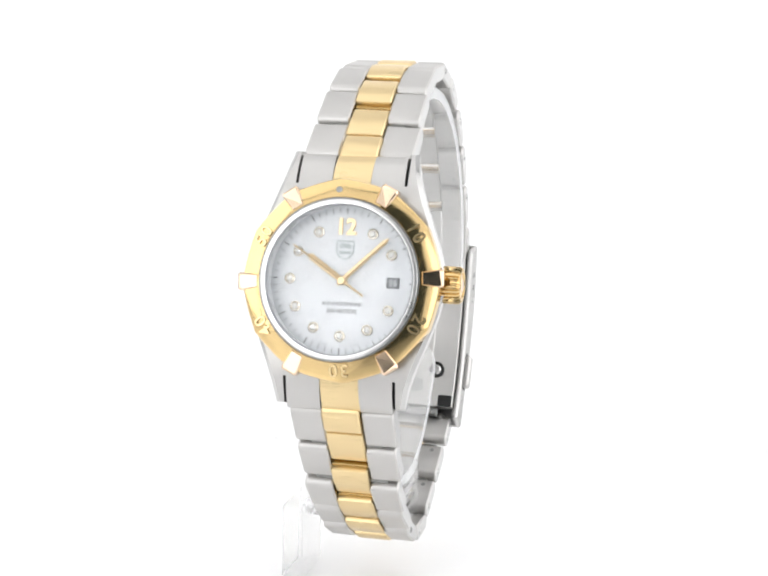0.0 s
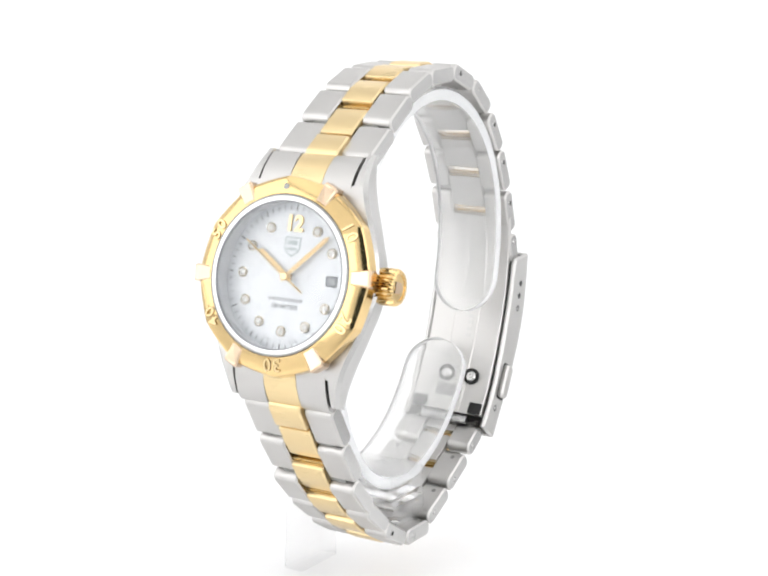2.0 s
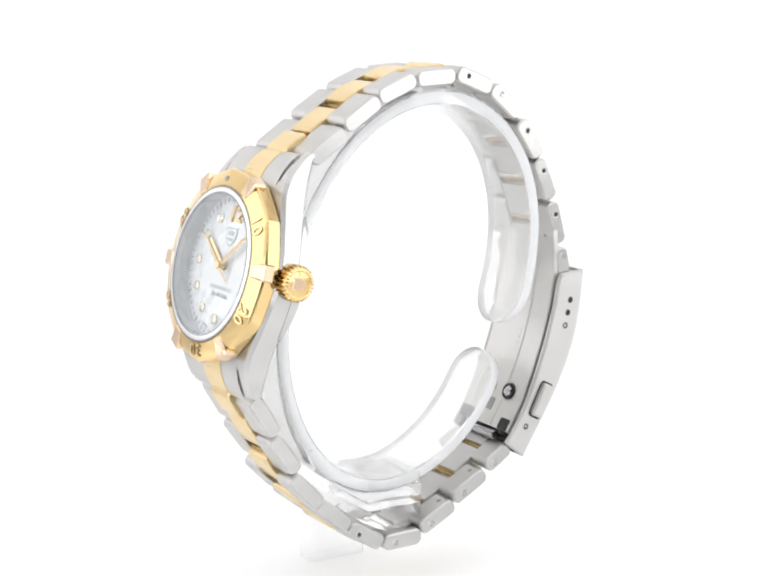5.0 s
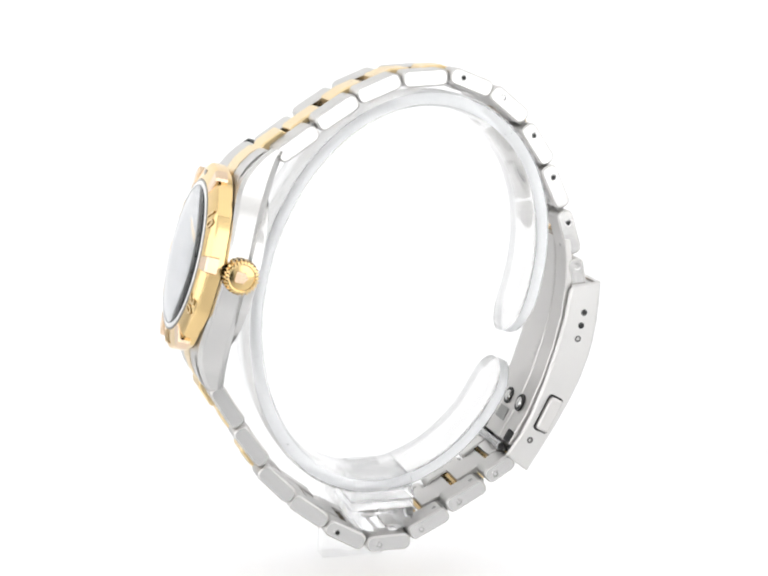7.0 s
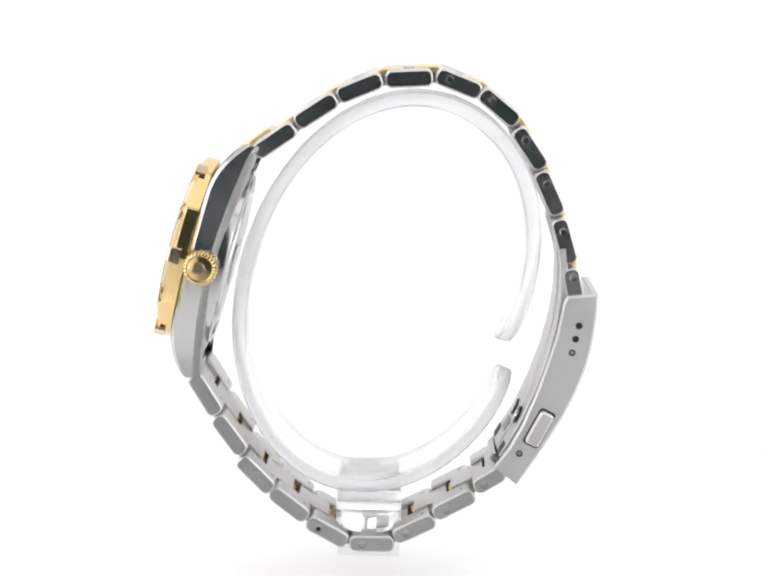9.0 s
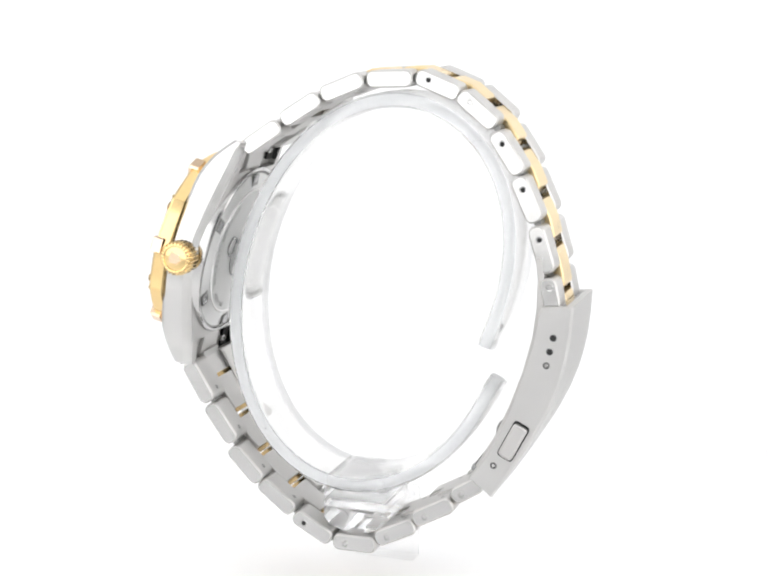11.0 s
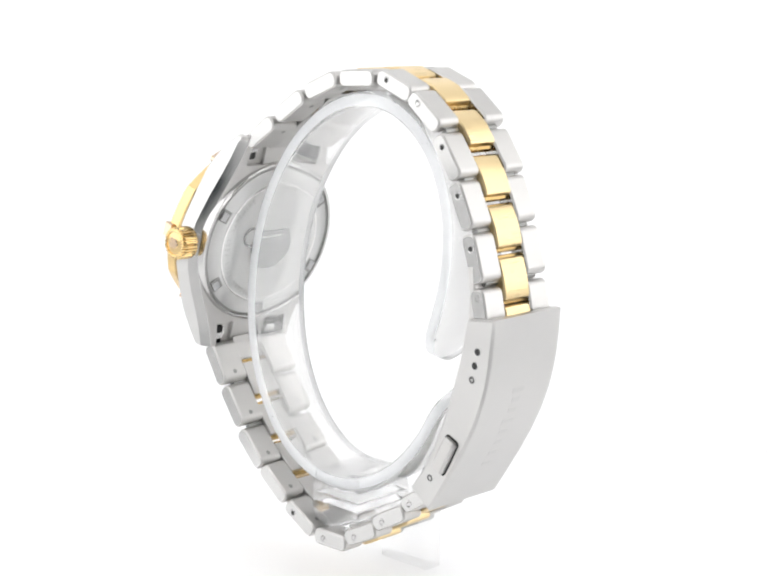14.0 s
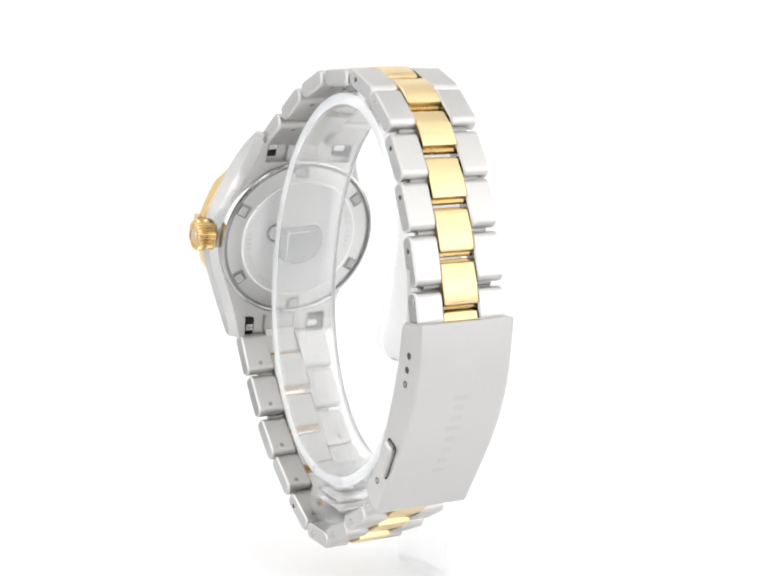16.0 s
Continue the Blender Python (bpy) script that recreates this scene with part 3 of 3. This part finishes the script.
centre_link(LINKS_LOW[-1], (low_stub[0], low_stub[1], 98.0, 0, 0.27), 3.15, 0.9, 2.5)


def clasp():
    outer = [(32.92, -44.29), (32.82, -47.42), (32.52, -50.55), (32.07, -53.19), (31.43, -55.73), (30.29, -58.95), (28.72, -62.27), (26.75, -65.78), (24.59, -69.28), (22.33, -72.79)]
    inner = [(18.87, -70.18), (21.02, -67.11), (22.74, -63.80), (24.52, -59.31), (25.99, -54.82), (27.28, -50.13), (27.82, -46.81), (28.07, -45.44), (28.61, -44.66)]
    cx = 0.5
    body = tagged(new("clasp"), "closed satin steel folding clasp")
    body.parent = watch

    def plate(pts, x0, x1, thick):
        low = []
        n = len(pts)
        for i, p in enumerate(pts):
            a, b = Vector(pts[max(i - 1, 0)]), Vector(pts[min(i + 1, n - 1)])
            d = (b - a).normalized()
            low.append((p[0] + d.y * thick, p[1] - d.x * thick))
        bm = bmesh.new()
        prism(bm, list(pts) + low[::-1], x0, x1, 0.15)
        return bm

    cover = part("cover", plate(outer, cx - 6.9, cx + 6.9, 0.9), BRUSHED_LONG, body, "curved satin clasp cover", smooth=30)
    # shade in the cover's mouth, filled in as a dark block
    bm = bmesh.new()
    prism(bm, [(32.0, -44.45), (32.0, -45.6), (30.2, -45.6), (30.2, -44.9)], cx - 6.3, cx + 6.3, 0.05)
    part("cover_shade", bm, TONED_STEEL, body, "dark block for the shade inside the clasp cover", smooth=0)
    for s in (1, -1):
        bm = bmesh.new()
        prism(bm, [(y - 0.03, z) for y, z in outer] + inner, cx + s * 6.35, cx + s * 7.25, 0.32)
        wall = part("side_wall", bm, BRUSHED_LONG, body, smooth=30)
        spots = [(30.34, -48.84, 1), (29.93, -50.80, 1), (29.52, -52.80, 0), (22.50, -67.96, 0)]
        for y, z, empty in spots:
            m = Matrix.Translation((cx + s * 7.25, y, z)) @ Matrix.Rotation(radians(90 * s), 4, "Y")
            bm = bmesh.new()
            disc_solid(bm, 0.44, -0.4, 0.03, 18, m)
            part("pin_hole", bm, DARK, wall)
            bm = bmesh.new()
            lathe(bm, [(0.42, -0.05), (0.45, 0.05), (0.53, 0.05), (0.58, -0.05)], 20, m)
            part("hole_rim", bm, POLISHED, wall)
            if not empty:
                bm = bmesh.new()
                disc_solid(bm, 0.27, -0.4, 0.05, 14, m, 0.03)
                part("pin", bm, POLISHED, wall)
        ang = math.degrees(math.atan2(-62.2 + 66.7, 26.75 - 24.5))
        m = Matrix.Translation((cx + s * 7.25, 25.24, -64.11)) @ Matrix(((0, 0, s, 0), (1, 0, 0, 0), (0, 1, 0, 0), (0, 0, 0, 1))) @ Matrix.Rotation(radians(ang), 4, "Z")
        bm = bmesh.new()
        slab(bm, rounded_rect(5.9, 2.5, 0.5, 3), -0.3, 0.014, m)
        part("button_slot", bm, DARK, wall)
        bm = bmesh.new()
        slab(bm, rounded_rect(5.3, 2.15, 0.5, 3), -0.3, 0.85, m, 0.3)
        part("push_button", bm, BRUSHED, wall, "satin steel push button")
    # engraved row, drawn as plain marks
    path = [Vector(p) for p in outer]
    for i in range(8):
        f = 3.7 + i * 0.5
        a, b = path[int(f)], path[int(f) + 1]
        p = a.lerp(b, f - int(f))
        d = (b - a).normalized()
        m = Matrix(((0, 1, 0, cx), (d.x, 0, -d.y, p.x), (d.y, 0, d.x, p.y), (0, 0, 0, 1)))
        bm = bmesh.new()
        tall = 1.2 if i in (0, 3) else 0.8
        slab(bm, [(-0.42, -tall), (0.32, -tall), (0.32, tall), (-0.42, tall)], -0.06, 0.03, m)
        part("engraved_mark", bm, ENGRAVED, cover, smooth=0)
    # folded blades inside
    blade = [(26.7, -37.81), (27.1, -41.14), (27.1, -45.05), (26.6, -49.5), (25.4, -54.6), (23.7, -59.6), (21.6, -64.5), (18.9, -69.2)]
    bl = part("blade", plate([(y + 1.5, z) for y, z in blade], cx - 6.2, cx + 6.2, 1.0), BRUSHED, body, "curved inner blade of the clasp", smooth=30)
    part("raised_band", plate([(y + 1.5, z) for y, z in blade], cx - 2.2, cx + 2.2, 1.15), BRUSHED, bl, smooth=30)
    bm = bmesh.new()
    disc_solid(bm, 0.5, -4.6, 4.6, 18, Matrix.Translation((cx, 27.74, -37.92)) @ Matrix.Rotation(radians(90), 4, "Y"), 0.1)
    part("hinge", bm, BRUSHED, bl)
    # lower hinge in darkened steel, which carries its shading
    bm = bmesh.new()
    disc_solid(bm, 0.7, -4.0, 4.0, 18, Matrix.Translation((cx, 19.15, -69.66)) @ Matrix.Rotation(radians(90), 4, "Y"), 0.1)
    part("hinge", bm, TONED_STEEL, bl)

    def inside(f, x):
        a, b = Vector(blade[int(f)]), Vector(blade[int(f) + 1])
        p = a.lerp(b, f - int(f))
        g = (b - a).normalized()
        return Matrix(((1, 0, 0, x + cx), (0, -g.x, g.y, p.x + 1.5 + g.y * 1.0), (0, -g.y, -g.x, p.y - g.x * 1.0), (0, 0, 0, 1)))

    for x, f in ((2.9, 5.85), (-1.6, 5.85)):
        m = inside(f, x)
        bm = bmesh.new()
        lathe(bm, [(0.75, 0.0), (0.75, 0.25), (1.3, 0.3), (1.35, 0.0)], 24, m)
        part("stud_collar", bm, DARK, bl)
        bm = bmesh.new()
        disc_solid(bm, 0.85, -0.2, 0.55, 24, m, 0.2)
        part("rivet", bm, POLISHED, bl, "round polished rivet")
    bm = bmesh.new()
    slab(bm, rounded_rect(3.4, 2.0, 0.2, 2), -0.3, 0.24, inside(6.38, -0.9))
    part("slot", bm, MARK, bl)
    # shade at both hinge ends, laid on as near-black plates
    for x in (-4.9, 4.9):
        bm = bmesh.new()
        slab(bm, rounded_rect(2.3, 1.9, 0.2, 2), -0.2, 0.12, inside(6.82, x), 0.05)
        part("hinge_gap", bm, DARK, bl, "dark plate for the shaded gap beside the hinge")
    for i in range(4):
        bm = bmesh.new()
        slab(bm, rounded_rect(0.9, 0.55, 0.1, 2), -0.05, 0.215, inside(4.0 + 0.2 * i, 0.9))
        part("engraved_mark", bm, ENGRAVED, bl, smooth=0)


clasp()

# ---------------------------------------------------------------- the clear stand
stand = tagged(new("display_stand"), "clear acrylic C-shaped watch stand with side post and foot", "display stand")


def ring_stand():
    cy, cz = 3.2, -46.0
    tip = [0, 0.3, 0.8, 1.6, 2.7, 4.0, 5.5, 7.2, 9.0, 10.8]
    turns = tip + [14 + 321 * k / 80 for k in range(81)] + [349 - d for d in reversed(tip)]
    half, th = 5.2, 2.3

    def sway(d):
        """The open ring is a little twisted: its middle wanders sideways from tip to tip."""
        stops = [(0, 2.4), (95, -0.2), (190, -1.0), (280, -1.2), (349, -1.3)]
        for (d0, x0), (d1, x1) in zip(stops, stops[1:]):
            if d <= d1:
                f = (d - d0) / (d1 - d0)
                return x0 + (x1 - x0) * f
        return stops[-1][1]

    bm = bmesh.new()
    rings = []
    for d in turns:
        c, s = math.cos(radians(d - 12.5)), math.sin(radians(d - 12.5))
        # round tongues at both ends
        edge = min(d, 349 - d) * 0.5
        w = half if edge > half else max(0.8, math.sqrt(max(0.0, half ** 2 - (half - edge) ** 2)))
        bend = 3.7 * (max(0.0, 67 - d) / 67) ** 2 + 0.9 * (max(0.0, d - 309) / 40) ** 2
        ring = []
        for x, o in ((-w, 0.35), (-w + 0.35, 0), (w - 0.35, 0), (w, 0.35), (w, th - 0.35), (w - 0.35, th), (-w + 0.35, th), (-w, th - 0.35)):
            z = (29.8 - o) * s
            ring.append(bm.verts.new((x + sway(d), cy + (22.6 - o) * c + 0.12 * z - bend, cz + z)))
        rings.append(ring)
    for a, b in zip(rings, rings[1:]):
        for i in range(8):
            f = bm.faces.new((a[i], a[(i + 1) % 8], b[(i + 1) % 8], b[i]))
            f.material_index = 1 if i in (3, 7) else 0
    for f in (bm.faces.new(rings[0][::-1]), bm.faces.new(rings[-1])):
        f.material_index = 1
    ob = part("ring", bm, ACRYLIC, stand, "clear open acrylic ring with frosted sawn edges", smooth=50)
    ob.data.materials.append(FROST)
    # block under the ring, rounded arm, and a bracket of post and foot in one width
    for z0, z1, y0, y1 in ((-78.25, -76.95, -4.1, 5.6), (-76.8, -75.2, -4.1, 5.6), (-75.05, -73.3, -3.7, 5.3)):
        bm = bmesh.new()
        prism(bm, [(y + (y0 + y1) / 2, z + (z0 + z1) / 2) for y, z in rounded_rect(y1 - y0, z1 - z0, 0.3, 3)], -6.5, 4.5, 0.2)
        part("bearing_block", bm, THICK, stand, "stacked clear acrylic block", smooth=40)
    bm = bmesh.new()
    prism(bm, [(-4.1, -78.35), (5.6, -78.35), (5.6, -79.9), (4.7, -81.0), (2.9, -81.6), (0.75, -81.8), (-1.4, -81.6), (-3.2, -81.0), (-4.1, -79.9)], -10.9, 4.6, 0.3)
    part("lower_arm", bm, THICK, stand, smooth=40)
    bm = bmesh.new()
    prism(bm, [(y + 0.55, z - 86.2) for y, z in rounded_rect(9.8, 13.6, 0.8, 3)], -14.4, -10.95, 0.3)
    part("post", bm, THICK, stand, smooth=40)
    bm = bmesh.new()
    slab(bm, rounded_rect(26.0, 9.8, 1.2, 5), FLOOR + 0.02, FLOOR + 3.9, Matrix.Translation((-1.4, 0.55, 0)), 0.4)
    part("foot", bm, THICK, stand, smooth=40)


ring_stand()


# ---------------------------------------------------------------- turning
def motions():
    start, rate = -14.0, -8.586
    rows = [(k * 0.5, pose(0, 0, 0, 0, 0, start + rate * k * 0.5)) for k in range(33)]
    walk(watch, rows)
    walk(stand, rows)


motions()
